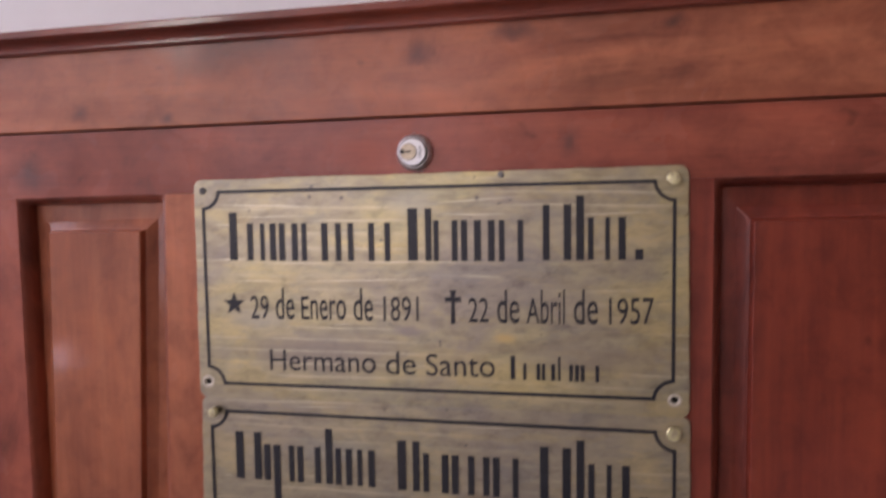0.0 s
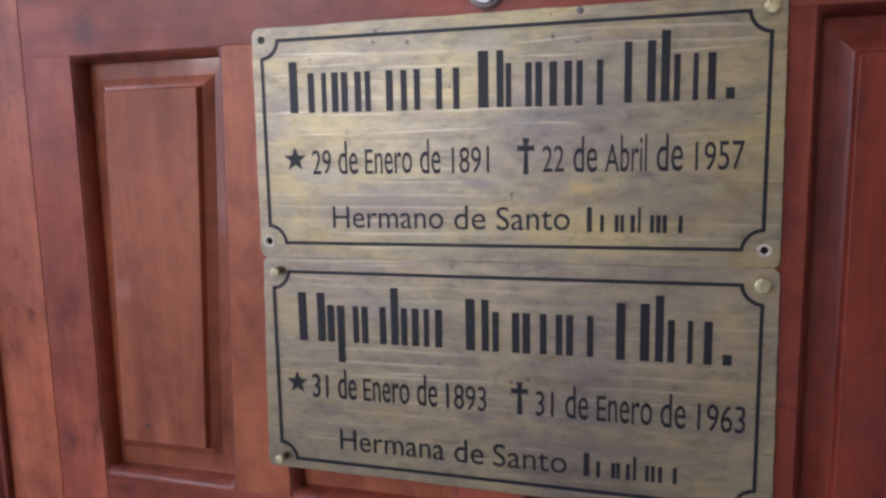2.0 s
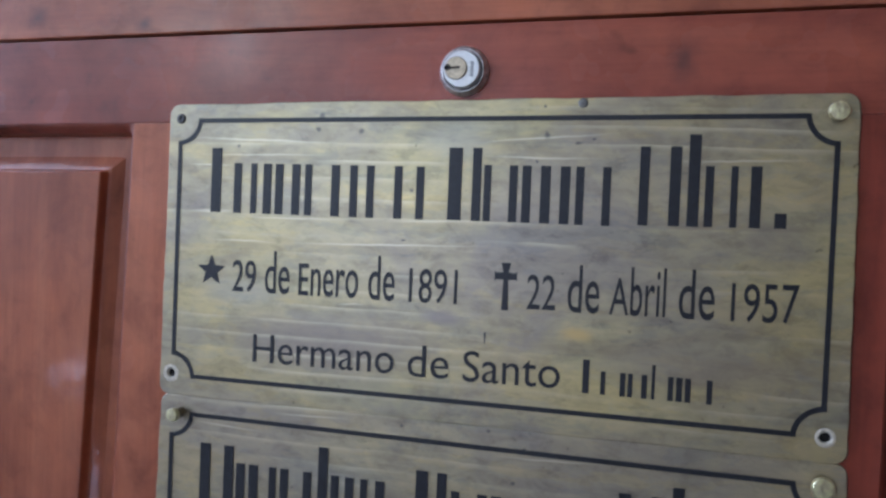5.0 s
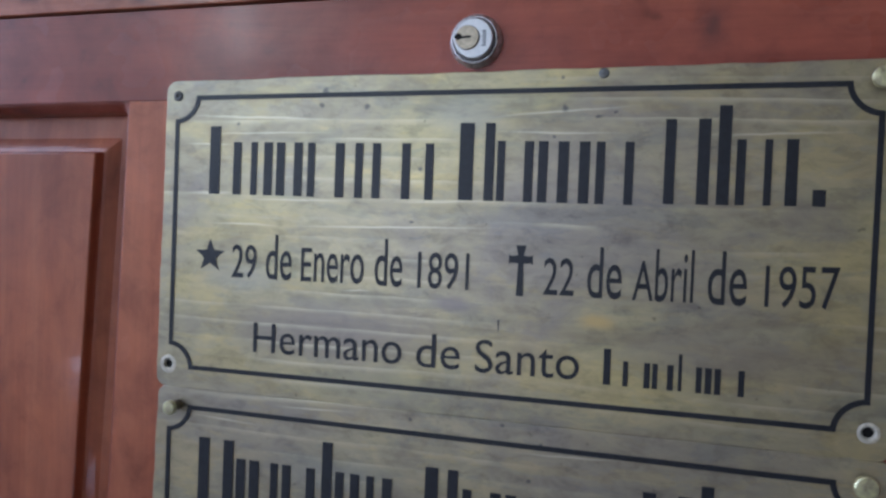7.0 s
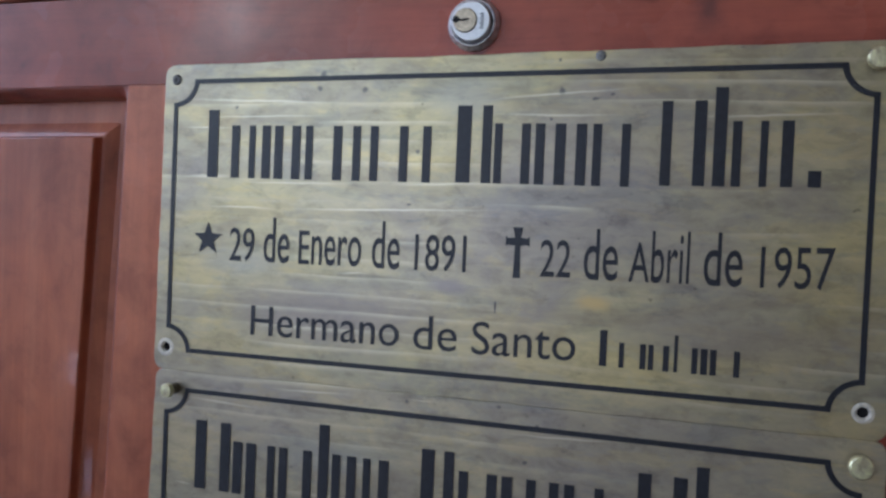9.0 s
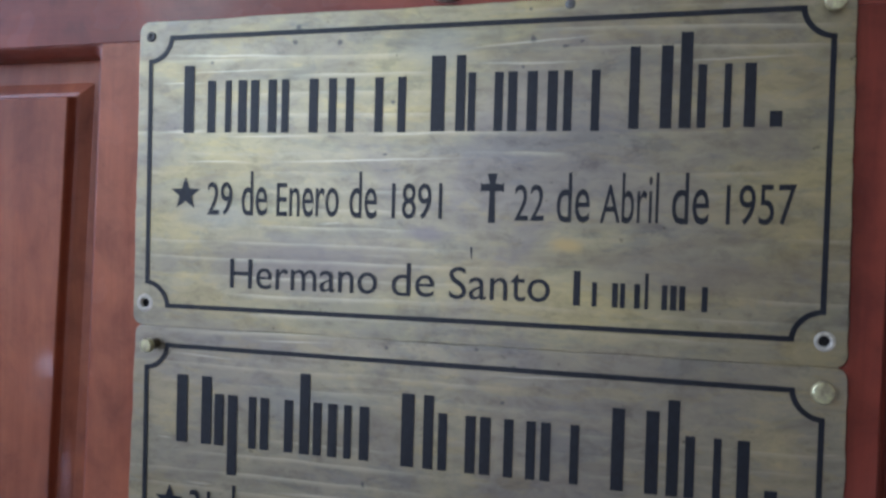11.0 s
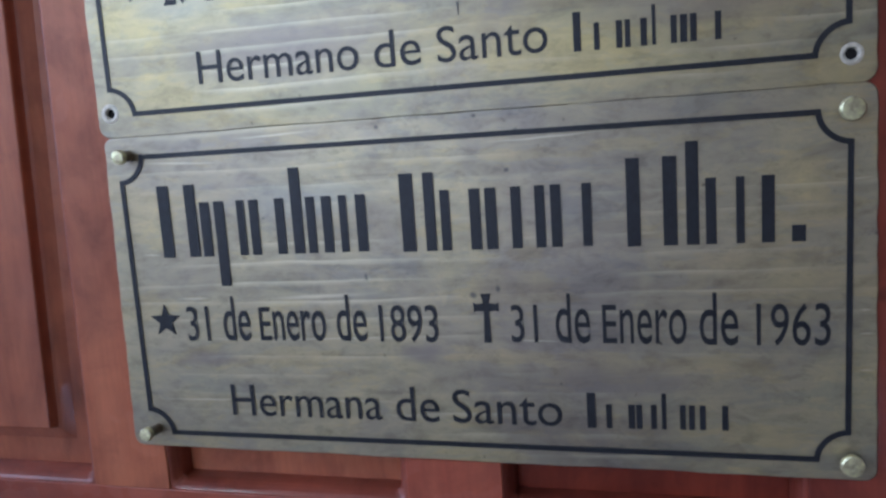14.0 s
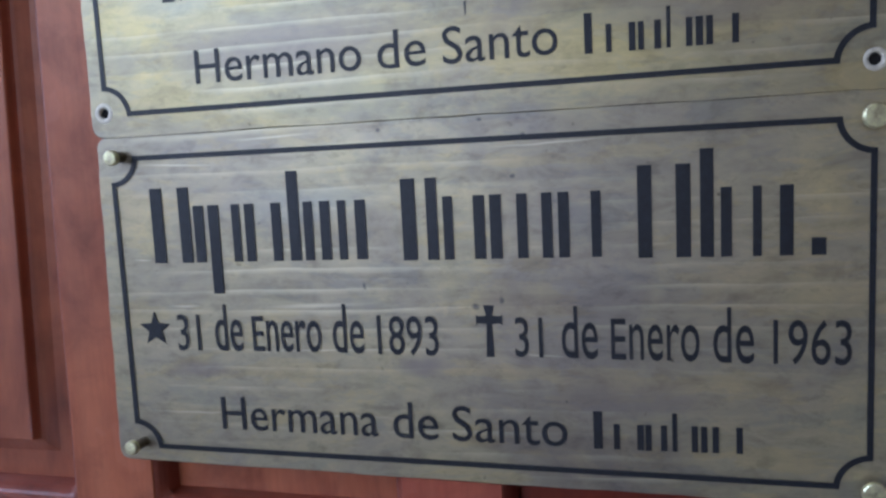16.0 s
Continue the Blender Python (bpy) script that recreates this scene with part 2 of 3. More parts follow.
def brass(name, gold, dull, rubs, spots, tints):
    """Old brass plate: wiped bands with wavy pale edges, brown-grey tarnish clouds, rubbed lines, dark spots, coloured
    patches.
    rubs: (x0, z0, x1, z1, half height), spots: (x, z, rx, rz), both with x and sizes in millimetres; tints: the same
    with an amount and a colour."""
    m, nt, bsdf = material(name)
    v = coords(nt, (0.05, 1, 1))
    v2 = coords(nt, (0.3, 1, 1))
    iso = coords(nt, (1, 1, 1))
    streak = noise_tex(nt, v, 330, 6, 0.65, 0.5)
    wide = noise_tex(nt, v, 90, 6, 0.65, 0.4)
    blot = noise_tex(nt, v2, 34, 6, 0.62, 0.7)
    cloud = noise_tex(nt, iso, 11, 5, 0.66, 0.6)
    speck = noise_tex(nt, iso, 190, 2, 0.5)
    dirt = noise_tex(nt, iso, 75, 5, 0.7)
    # wiped bands: each has a tone of its own and ends in an edge
    wave = warped(nt, 0.011, (0.16, 1, 0.6), 26)
    sep = nt.nodes.new("ShaderNodeSeparateXYZ")
    nt.links.new(wave, sep.inputs["Vector"])
    level = math_node(nt, "MULTIPLY", sep.outputs["Z"], 128.0)
    within = math_node(nt, "FRACT", level)
    tone_noise = nt.nodes.new("ShaderNodeTexWhiteNoise")
    tone_noise.noise_dimensions = "1D"
    nt.links.new(math_node(nt, "FLOOR", level), tone_noise.inputs["W"])
    saw = math_node(nt, "MULTIPLY_ADD", within, 0.35, tone_noise.outputs["Value"])
    base = ramp(nt, wide, [(0.30, tuple(c * 0.9 for c in gold)), (0.5, gold), (0.70, tuple(min(1, c * 1.1) for c in gold))])
    base = mix(nt, base, ramp(nt, saw, [(0.0, (0.78, 0.77, 0.82)), (0.5, grey(0.96)), (1.0, (1.12, 1.10, 0.98))]), 0.95, "MULTIPLY")
    tarnish = ramp(nt, cloud, [(0.34, dull), (0.50, tuple((a + b) / 2 for a, b in zip(dull, gold))), (0.64, gold)])
    base = mix(nt, base, tarnish, 0.72)
    base = mix(nt, base, ramp(nt, blot, [(0.28, (0.66, 0.63, 0.66)), (0.45, grey(0.94)), (0.68, (1.12, 1.10, 1.04))]), 0.75, "MULTIPLY")
    base = mix(nt, base, ramp(nt, dirt, [(0.30, grey(0.55)), (0.41, grey(1.0))]), 0.35, "MULTIPLY")
    mottle = noise_tex(nt, coords(nt, (0.45, 1, 1)), 130, 6, 0.72, 0.5)
    base = mix(nt, base, ramp(nt, mottle, [(0.32, (0.74, 0.73, 0.76)), (0.50, grey(1.0)), (0.68, (1.16, 1.14, 1.06))]), 0.9, "MULTIPLY")
    wiped = noise_tex(nt, coords(nt, (0.28, 1, 1)), 42, 6, 0.7, 0.35)
    base = mix(nt, base, ramp(nt, wiped, [(0.42, (0.86, 0.89, 0.96)), (0.455, (1.0, 0.99, 0.97)), (0.54, (1.0, 1.0, 1.0)), (0.565, (1.09, 1.05, 0.93))]), 0.9, "MULTIPLY")
    flaked = noise_tex(nt, coords(nt, (0.5, 1, 1)), 120, 5, 0.7, 0.2)
    base = mix(nt, base, ramp(nt, flaked, [(0.40, (0.84, 0.84, 0.86)), (0.425, grey(1.0)), (0.60, grey(1.0)), (0.625, (1.10, 1.08, 1.02))]), 0.8, "MULTIPLY")
    shaken = warped(nt, 0.006, (1, 1, 1), 70)
    for cx, cz, rx, rz, amount, color in tints:
        mask = math_node(nt, "MULTIPLY", spread(nt, shaken, cx / 1000, cz, rx / 1000, rz / 1000), amount)
        base = mix(nt, base, color, mask)
    edge = ramp(nt, within, [(0.70, grey(0.0)), (0.965, grey(0.9)), (0.985, grey(0.0))])
    gate = ramp(nt, noise_tex(nt, v2, 30, 4, 0.6, 0.3), [(0.48, grey(0.0)), (0.66, grey(0.75))])
    lines = mix(nt, edge, gate, 1.0, "MULTIPLY")
    fine = mix(nt, ramp(nt, streak, [(0.62, grey(0.0)), (0.69, grey(0.45))]), gate, 1.0, "MULTIPLY")
    lines = mix(nt, lines, fine, 0.5, "ADD")
    base = mix(nt, base, (0.76, 0.69, 0.47), lines)
    wavy = warped(nt, 0.0016, (0.5, 1, 0.5), 120)
    sepw = nt.nodes.new("ShaderNodeSeparateXYZ")
    nt.links.new(wavy, sepw.inputs["Vector"])
    masks = []
    for x0, z0, x1, z1, half in rubs:
        slope = (z1 - z0) * 1000 / (x1 - x0)
        join = nt.nodes.new("ShaderNodeCombineXYZ")
        nt.links.new(sepw.outputs["X"], join.inputs["X"])
        nt.links.new(math_node(nt, "MULTIPLY_ADD", sepw.outputs["X"], -slope, sepw.outputs["Z"]), join.inputs["Z"])
        mid = (x0 + x1) / 2000
        masks.append(spread(nt, join.outputs["Vector"], mid, (z0 + z1) / 2 - slope * mid, (x1 - x0) / 1700, half / 1000, 0.0))
    base = mix(nt, base, (0.84, 0.77, 0.55), math_node(nt, "MULTIPLY", most(nt, masks), 0.6))
    base = mix(nt, base, ramp(nt, speck, [(0.23, grey(0.20)), (0.29, grey(1.0))]), 0.7, "MULTIPLY")
    dark = math_node(nt, "MULTIPLY", most(nt, [spread(nt, shaken, a / 1000, b, c / 1000, d / 1000) for a, b, c, d in spots]), 0.85)
    base = mix(nt, base, (0.13, 0.125, 0.12), dark)
    nt.links.new(base, bsdf.inputs["Base Color"])
    bsdf.inputs["Metallic"].default_value = 0.8
    nt.links.new(ramp(nt, wide, [(0.3, grey(0.45)), (0.7, grey(0.36))]), bsdf.inputs["Roughness"])
    height = mix(nt, wide, streak, 0.3)
    height = mix(nt, height, within, 0.12)
    height = mix(nt, height, blot, 0.4)
    bump(nt, bsdf, height, 0.28, 0.0016)
    return m


MAUVE, YELLOW, BLUISH = (0.28, 0.245, 0.238), (0.66, 0.49, 0.20), (0.42, 0.42, 0.385)
rubbed_brass = brass(
    "rubbed_tarnished_brass", (0.535, 0.470, 0.265), (0.32, 0.287, 0.27),
    [(-136, 1.5103, -58, 1.5084, 0.9), (0, 1.5091, 59, 1.5136, 0.7), (-135, 1.4764, -109, 1.4770, 1.2), (-109, 1.4745, -56, 1.4747, 0.6), (-37, 1.4748, 5, 1.4764, 0.5),
     (-123, 1.4638, -87, 1.4634, 0.7), (-87, 1.4634, 10, 1.4660, 0.7), (-135, 1.4980, -110, 1.4976, 0.6), (4, 1.5034, 54, 1.5032, 0.7), (78, 1.5024, 133, 1.5039, 0.7),
     (-130, 1.5024, -63, 1.5030, 0.5), (-59, 1.4375, -44, 1.4384, 0.5)],
    [(-68, 1.5201, 2.2, 2.0), (-70, 1.5143, 2.0, 1.6), (-50, 1.5132, 2.0, 1.8), (31, 1.5126, 1.8, 1.9), (30, 1.5245, 1.2, 1.0), (43, 1.5097, 1.6, 1.0), (49, 1.5106, 1.2, 0.8),
     (-109, 1.5066, 1.4, 1.0), (27, 1.5017, 1.2, 1.2), (-25, 1.4891, 1.6, 1.2), (-29, 1.4671, 1.4, 0.8)],
    [(46, 1.4316, 9, 4.5, 0.75, YELLOW), (-10, 1.4348, 13, 5, 0.7, MAUVE), (-8, 1.5100, 22, 12, 0.4, BLUISH), (-60, 1.4200, 75, 20, 0.65, MAUVE), (90, 1.4230, 55, 12, 0.4, MAUVE),
     (-105, 1.4400, 26, 9, 0.4, BLUISH), (120, 1.4700, 20, 14, 0.4, MAUVE)])
plate_brass = brass(
    "tarnished_brass", (0.51, 0.452, 0.292), (0.32, 0.287, 0.275),
    [(-132, 1.2776, -90, 1.2778, 0.7), (-90, 1.2778, -17, 1.2775, 0.5), (-119, 1.3218, -104, 1.3217, 0.9), (-79, 1.3207, -32, 1.3223, 1.3), (-85, 1.3035, -2, 1.3050, 0.5),
     (-134, 1.3410, -124, 1.3406, 0.5), (14, 1.3787, 63, 1.3804, 0.6), (-87, 1.3866, -50, 1.3876, 0.6), (-129, 1.3791, -93, 1.3776, 0.7), (19, 1.3034, 42, 1.3024, 0.5),
     (143, 1.3133, 148, 1.3133, 0.6), (143, 1.3047, 149, 1.3049, 0.6), (143, 1.2916, 149, 1.2916, 0.5), (136, 1.3590, 148, 1.3592, 0.5)],
    [(8, 1.3216, 2.0, 1.8), (17, 1.3233, 1.2, 2.2), (23, 1.3683, 1.6, 1.2), (27, 1.3834, 1.3, 1.0), (12, 1.3885, 1.3, 0.9), (-26, 1.3878, 1.4, 1.0), (-35, 1.3297, 0.9, 2.0)],
    [(-106, 1.2954, 20, 5, 0.6, MAUVE), (-15, 1.2985, 16, 6, 0.6, MAUVE), (60, 1.2860, 60, 10, 0.45, MAUVE), (-60, 1.3600, 40, 10, 0.4, BLUISH)])


def plain(name, color, rough, metal=0.0, var=0.2, scale=180, coat=0.0, relief=0.1):
    m, nt, bsdf = material(name)
    iso = coords(nt, (1, 1, 1))
    n = noise_tex(nt, iso, scale, 5, 0.6)
    lo, hi = tuple(c * (1 - var) for c in color), tuple(min(1, c * (1 + var)) for c in color)
    nt.links.new(ramp(nt, n, [(0.3, lo), (0.7, hi)]), bsdf.inputs["Base Color"])
    nt.links.new(ramp(nt, n, [(0.3, grey(rough * 0.85)), (0.7, grey(min(1, rough * 1.2)))]), bsdf.inputs["Roughness"])
    bsdf.inputs["Metallic"].default_value = metal
    bsdf.inputs["Coat Weight"].default_value = coat
    bump(nt, bsdf, n, relief, 0.0006)
    return m


ink = plain("blue_black_enamel", (0.013, 0.014, 0.019), 0.42, var=0.45, scale=400)
bolt_brass = plain("worn_pale_brass", (0.82, 0.70, 0.42), 0.34, 0.8, 0.4, 420, relief=0.3)
# bolt shanks: the shadow beneath the heads is put into this dark colour
shaded_brass = plain("shaded_brown_brass", (0.20, 0.16, 0.10), 0.5, 0.6, 0.4, 420, relief=0.3)
bare_ring = plain("rubbed_bare_metal", (0.66, 0.60, 0.48), 0.5, 0.4, 0.25, 700, relief=0.3)
# near-black colour that stands in for the shade inside holes
hole_shade = plain("hole_shade", (0.012, 0.010, 0.010), 0.9)
dull_steel = plain("dull_steel", (0.13, 0.125, 0.12), 0.55, 0.6, 0.3, 600, relief=0.3)
rivet_steel = plain("grey_rivet_steel", (0.22, 0.215, 0.20), 0.5, 0.6, 0.45, 700, relief=0.3)
chrome = plain("satin_chrome", (0.60, 0.57, 0.56), 0.36, 0.85, 0.45, 420)
white_metal = plain("bright_chrome_face", (0.78, 0.77, 0.75), 0.42, 0.5, 0.08, 900)
plug_brass = plain("plug_brass", (0.50, 0.42, 0.30), 0.4, 0.8, 0.3, 700)
grey_ink = plain("grey_stamped_mark", (0.10, 0.10, 0.11), 0.6)
plaster = plain("white_plaster", (0.86, 0.85, 0.83), 0.85, var=0.03, scale=14, relief=0.4)
cream_plaster = plain("cream_plaster", (0.82, 0.72, 0.57), 0.85, var=0.04, scale=14, relief=0.4)
tile_floor = plain("grey_stone_floor", (0.19, 0.175, 0.165), 0.4, var=0.2, scale=5)
paving = plain("pale_paving", (0.42, 0.40, 0.37), 0.8, var=0.2, scale=3)


# ---- mesh helpers ----
def part(name, bm, mat, parent=None, label="", smooth=False):
    me = bpy.data.meshes.new(name)
    if parent is not None and parent.name == "wall_cupboard" and name != "lock":
        # the old joinery is a little out of square
        for v in bm.verts:
            if 1.485 < v.co.z < 1.53:
                v.co.z += 0.0020 * (1 + v.co.x / DX)
            lean = max(0.0, min((v.co.x + 0.2735) / 0.107, (-0.1355 - v.co.x) / 0.031))
            v.co.x -= 0.0075 * lean * max(0.0, min(1.0, (1.5165 - v.co.z) / 0.276))
            v.co.z += (v.co.z - 1.40) * v.co.x * (0.063 if v.co.z > 1.40 else 0.10)
    bm.normal_update()
    bm.to_mesh(me)
    bm.free()
    me.materials.append(mat)
    for p in me.polygons:
        p.use_smooth = smooth
    ob = new(name, me)
    if parent is not None:
        ob.parent = parent
        ob.matrix_parent_inverse = Matrix.Translation(parent.location).inverted()
    if label:
        tagged(ob, label)
    return ob


def box(bm, x0, x1, y0, y1, z0, z1, bevel=0.0, segs=2):
    res = bmesh.ops.create_cube(bm, size=1.0, matrix=Matrix.Translation(((x0 + x1) / 2, (y0 + y1) / 2, (z0 + z1) / 2))
                                @ Matrix.Diagonal((x1 - x0, y1 - y0, z1 - z0, 1)))
    if bevel:
        edges = {e for v in res["verts"] for e in v.link_edges}
        bmesh.ops.bevel(bm, geom=list(edges), offset=bevel, segments=segs, affect="EDGES", profile=0.5)
    return bm


def boxed(*args, **kw):
    return box(bmesh.new(), *args, **kw)


def lathe(profile, segs=28):
    """A turned body: profile of (radius, height); its axis runs towards -y."""
    bm = bmesh.new()
    rings = []
    for r, h in profile:
        if r < 1e-6:
            rings.append([bm.verts.new((0, -h, 0))])
        else:
            rings.append([bm.verts.new((r * math.cos(2 * math.pi * i / segs), -h, r * math.sin(2 * math.pi * i / segs))) for i in range(segs)])
    for a, b in zip(rings, rings[1:]):
        for i in range(segs):
            j = (i + 1) % segs
            if len(b) == 1:
                bm.faces.new((a[i], a[j], b[0]))
            elif len(a) == 1:
                bm.faces.new((a[0], b[j], b[i]))
            else:
                bm.faces.new((a[i], a[j], b[j], b[i]))
    bmesh.ops.recalc_face_normals(bm, faces=bm.faces)
    return bm


def moved(bm, m):
    bm.transform(m)
    return bm


def flat_shape(loops, y_front, thick, bevel=0.0):
    """A plate from closed outlines in x and z (holes included), its front at y_front."""
    cu = bpy.data.curves.new("outline", "CURVE")
    cu.dimensions, cu.fill_mode = "2D", "BOTH"
    cu.extrude = max(thick / 2 - bevel, 0.00002)
    cu.bevel_depth, cu.bevel_resolution = bevel, 1
    cu.offset = -bevel
    for pts in loops:
        sp = cu.splines.new("POLY")
        sp.points.add(len(pts) - 1)
        for p, (x, z) in zip(sp.points, pts):
            p.co = (x, z, 0, 1)
        sp.use_cyclic_u = True
    ob = bpy.data.objects.new("outline", cu)
    me = bpy.data.meshes.new_from_object(ob)
    bm = bmesh.new()
    bm.from_mesh(me)
    bpy.data.objects.remove(ob)
    bpy.data.curves.remove(cu)
    bpy.data.meshes.remove(me)
    bm.transform(Matrix.Translation((0, y_front + thick / 2, 0)) @ Matrix.Rotation(radians(90), 4, "X"))
    bmesh.ops.recalc_face_normals(bm, faces=bm.faces)
    return bm


def glyphs(text, weight):
    """The flat outline of a text in the built-in font, as a bmesh with its faces filled."""
    cu = bpy.data.curves.new("text", "FONT")
    cu.body = text
    cu.size = 1.0
    cu.offset = weight
    cu.extrude = 0.0
    cu.resolution_u = 4
    ob = bpy.data.objects.new("text", cu)
    me = bpy.data.meshes.new_from_object(ob)
    bm = bmesh.new()
    bm.from_mesh(me)
    bpy.data.objects.remove(ob)
    bpy.data.curves.remove(cu)
    bpy.data.meshes.remove(me)
    return bm


def extent(text, weight):
    bm = glyphs(text, weight)
    xs, ys = [v.co.x for v in bm.verts], [v.co.y for v in bm.verts]
    bm.free()
    return min(xs), max(xs), max(ys)


def word(text, x0, z0, x1, z1, cap, asc, low, weight=0.003):
    """One engraved word from x0 to x1 on a baseline from z0 to z1; heights of its capitals, of its upstrokes and of its small letters."""
    bm = glyphs(text, weight)
    lo, hi, _ = extent(text, weight)
    ends = [extent(text[:i + 1], weight)[1] for i in range(len(text))]
    tops = [extent(c, weight)[2] for c in text]
    x_height = extent("x", 0.0)[2]
    for v in bm.verts:
        i = next((k for k, e in enumerate(ends) if v.co.x <= e + 1e-5), len(text) - 1)
        c, y = text[i], v.co.y
        if c.isupper() or c.isdigit():
            z = y * cap / tops[i]
        elif y <= x_height or c not in "dbliht":
            z = y * low / x_height
        else:
            full = low + (asc - low) * (0.45 if c == "t" else 0.8 if c == "i" else 1.0)
            z = low + (y - x_height) * (full - low) / (tops[i] - x_height)
        f = (v.co.x - lo) / (hi - lo)
        v.co = Vector((x0 + (x1 - x0) * f, LINE_Y, z0 + (z1 - z0) * f + z))
    return bm


def circle(cx, cz, r, n=24):
    return [(cx + r * math.cos(2 * math.pi * i / n), cz + r * math.sin(2 * math.pi * i / n)) for i in range(n)]


def empty(name, x, y, z):
    ob = new(name)
    ob.location = (x, y, z)
    ob.empty_display_size = 0.05
    return ob


# ---- the room ----
W, E_, S_, H_ = -1.8, 7.0, -3.0, 3.4
FX, ZB, ZT = 0.366, 1.12, 1.6235     # cupboard in the wall: half width, bottom, top

bm = bmesh.new()
box(bm, W - 0.2, -FX + 0.02, 0.024, 0.30, 0, H_)
box(bm, FX - 0.02, E_ + 0.2, 0.024, 0.30, 0, H_)
box(bm, -FX + 0.02, FX - 0.02, 0.024, 0.30, 0, ZB + 0.02)
box(bm, -FX + 0.02, FX - 0.02, 0.024, 0.30, ZT - 0.01, H_)
box(bm, W - 0.2, E_ + 0.2, 0.3, 0.36, 0, H_)
tagged(part("wall_north", bm, plaster), "white plastered wall round the built-in wooden cupboard", "wall", kind="structure")

bm = bmesh.new()
box(bm, W - 0.2, W, S_ - 0.2, 0.024, 0, 0.80)
box(bm, W - 0.2, W, S_ - 0.2, 0.024, 3.0, H_)
box(bm, W - 0.2, W, S_ - 0.2, -2.92, 0.80, 3.0)
box(bm, W - 0.2, W, -2.92, -2.40, 0.80, 2.10)
box(bm, W - 0.2, W, -2.92, -2.40, 2.78, 3.0)
box(bm, W - 0.2, W, -2.40, -2.02, 0.80, 3.0)
box(bm, W - 0.2, W, -2.02, -1.80, 1.00, 3.0)
box(bm, W - 0.2, W, -1.80, -1.36, 0.80, 3.0)
box(bm, W - 0.2, W, -1.36, -0.24, 0.80, 1.3)
box(bm, W - 0.2, W, -0.24, 0.024, 0.80, 3.0)
tagged(part("wall_west", bm, plaster), "white plastered wall with plain window openings", "wall", kind="structure")
bm = bmesh.new()
box(bm, W, -1.68, S_ - 0.2, S_, 0, H_)
box(bm, -1.68, -0.44, S_ - 0.2, S_, 0, 0.98)
box(bm, -1.68, -0.44, S_ - 0.2, S_, 2.26, H_)
box(bm, -0.44, 0.97, S_ - 0.2, S_, 0, H_)
# added opening for the low light, in an unseen wall
box(bm, 0.97, 1.15, S_ - 0.2, S_, 0, 0.07)
box(bm, 0.97, 1.15, S_ - 0.2, S_, 0.25, H_)
box(bm, 1.15, E_, S_ - 0.2, S_, 0, H_)
# unseen wall; its cream is chosen to warm what the brass reflects
tagged(part("wall_south", bm, cream_plaster), "unseen wall, cream to warm reflections, with a wide and an added low opening", "wall", kind="structure")
tagged(part("wall_east", boxed(E_, E_ + 0.2, S_ - 0.2, 0.024, 0, H_), plaster), "plain white plastered wall", "wall", kind="structure")
tagged(part("ceiling", boxed(W - 0.2, E_ + 0.2, S_ - 0.2, 0.3, H_, H_ + 0.15), plaster), "plain white ceiling", "ceiling", kind="structure")
tagged(part("floor", boxed(W - 0.2, E_ + 0.2, S_ - 0.2, 0.3, -0.1, 0), tile_floor), "smooth grey stone floor", "floor", kind="structure")
tagged(part("ground", boxed(-400, 400, -400, 400, -0.3, -0.105), paving), "pale paving outside the room", "ground", kind="structure")

# ---- the cupboard's fixed frame ----
FRONT = 0.002          # face of the woodwork
cupboard = empty("wall_cupboard", 0, FRONT, ZB)
tagged(cupboard, "closed reddish-brown varnished panelled wooden cupboard set in a white wall", "cupboard")
DX, DZ0, DZ1 = 0.3095, 1.196, 1.5592   # the door's half width, bottom and top
G = 0.0005
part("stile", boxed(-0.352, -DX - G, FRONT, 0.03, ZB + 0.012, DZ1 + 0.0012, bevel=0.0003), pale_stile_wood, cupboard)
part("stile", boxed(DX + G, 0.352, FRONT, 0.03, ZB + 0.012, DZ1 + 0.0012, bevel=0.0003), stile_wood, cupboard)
part("header", boxed(-0.352, 0.352, FRONT - 0.0002, 0.03, DZ1 + 0.0013, ZT - 0.0132, bevel=0.0008), header_wood, cupboard)
part("bottom_rail", boxed(-DX - G + 0.0002, DX + G - 0.0002, FRONT, 0.03, ZB + 0.0122, DZ0 - 0.0013, bevel=0.0008), rail_wood, cupboard)


def sweep(profile, p0, p1, out):
    """A straight moulding: profile of (across, towards the room) from p0 to p1; across runs along out."""
    bm = bmesh.new()
    p0, p1, out = Vector(p0), Vector(p1), Vector(out)
    ends = []
    for p in (p0, p1):
        ends.append([bm.verts.new(p + out * a + Vector((0, -d, 0))) for a, d in profile])
    n = len(profile)
    for i in range(n):
        j = (i + 1) % n
        bm.faces.new((ends[0][i], ends[0][j], ends[1][j], ends[1][i]))
    bm.faces.new(ends[0])
    bm.faces.new(list(reversed(ends[1])))
    bmesh.ops.recalc_face_normals(bm, faces=bm.faces)
    return bm


CORNICE = [(-0.0005, -0.03), (-0.0005, 0.0035), (0.0005, 0.0046), (0.0020, 0.0046), (0.0028, 0.0040), (0.0040, 0.0044), (0.0058, 0.0062),
           (0.0072, 0.0092), (0.0076, 0.0112), (0.0086, 0.0122), (0.0118, 0.0122), (0.0128, 0.0114), (0.0130, -0.03)]
part("cornice", sweep(CORNICE, (-FX, FRONT, ZT - 0.013), (FX, FRONT, ZT - 0.013), (0, 0, 1)), cornice_wood, cupboard, "dark red moulded top edge")
SIDE = [(a, min(d, 0.006)) for a, d in CORNICE]
part("side_moulding", sweep(SIDE, (-0.3526, FRONT, ZB), (-0.3526, FRONT, ZT - 0.0136), (-1, 0, 0)), stile_wood, cupboard)
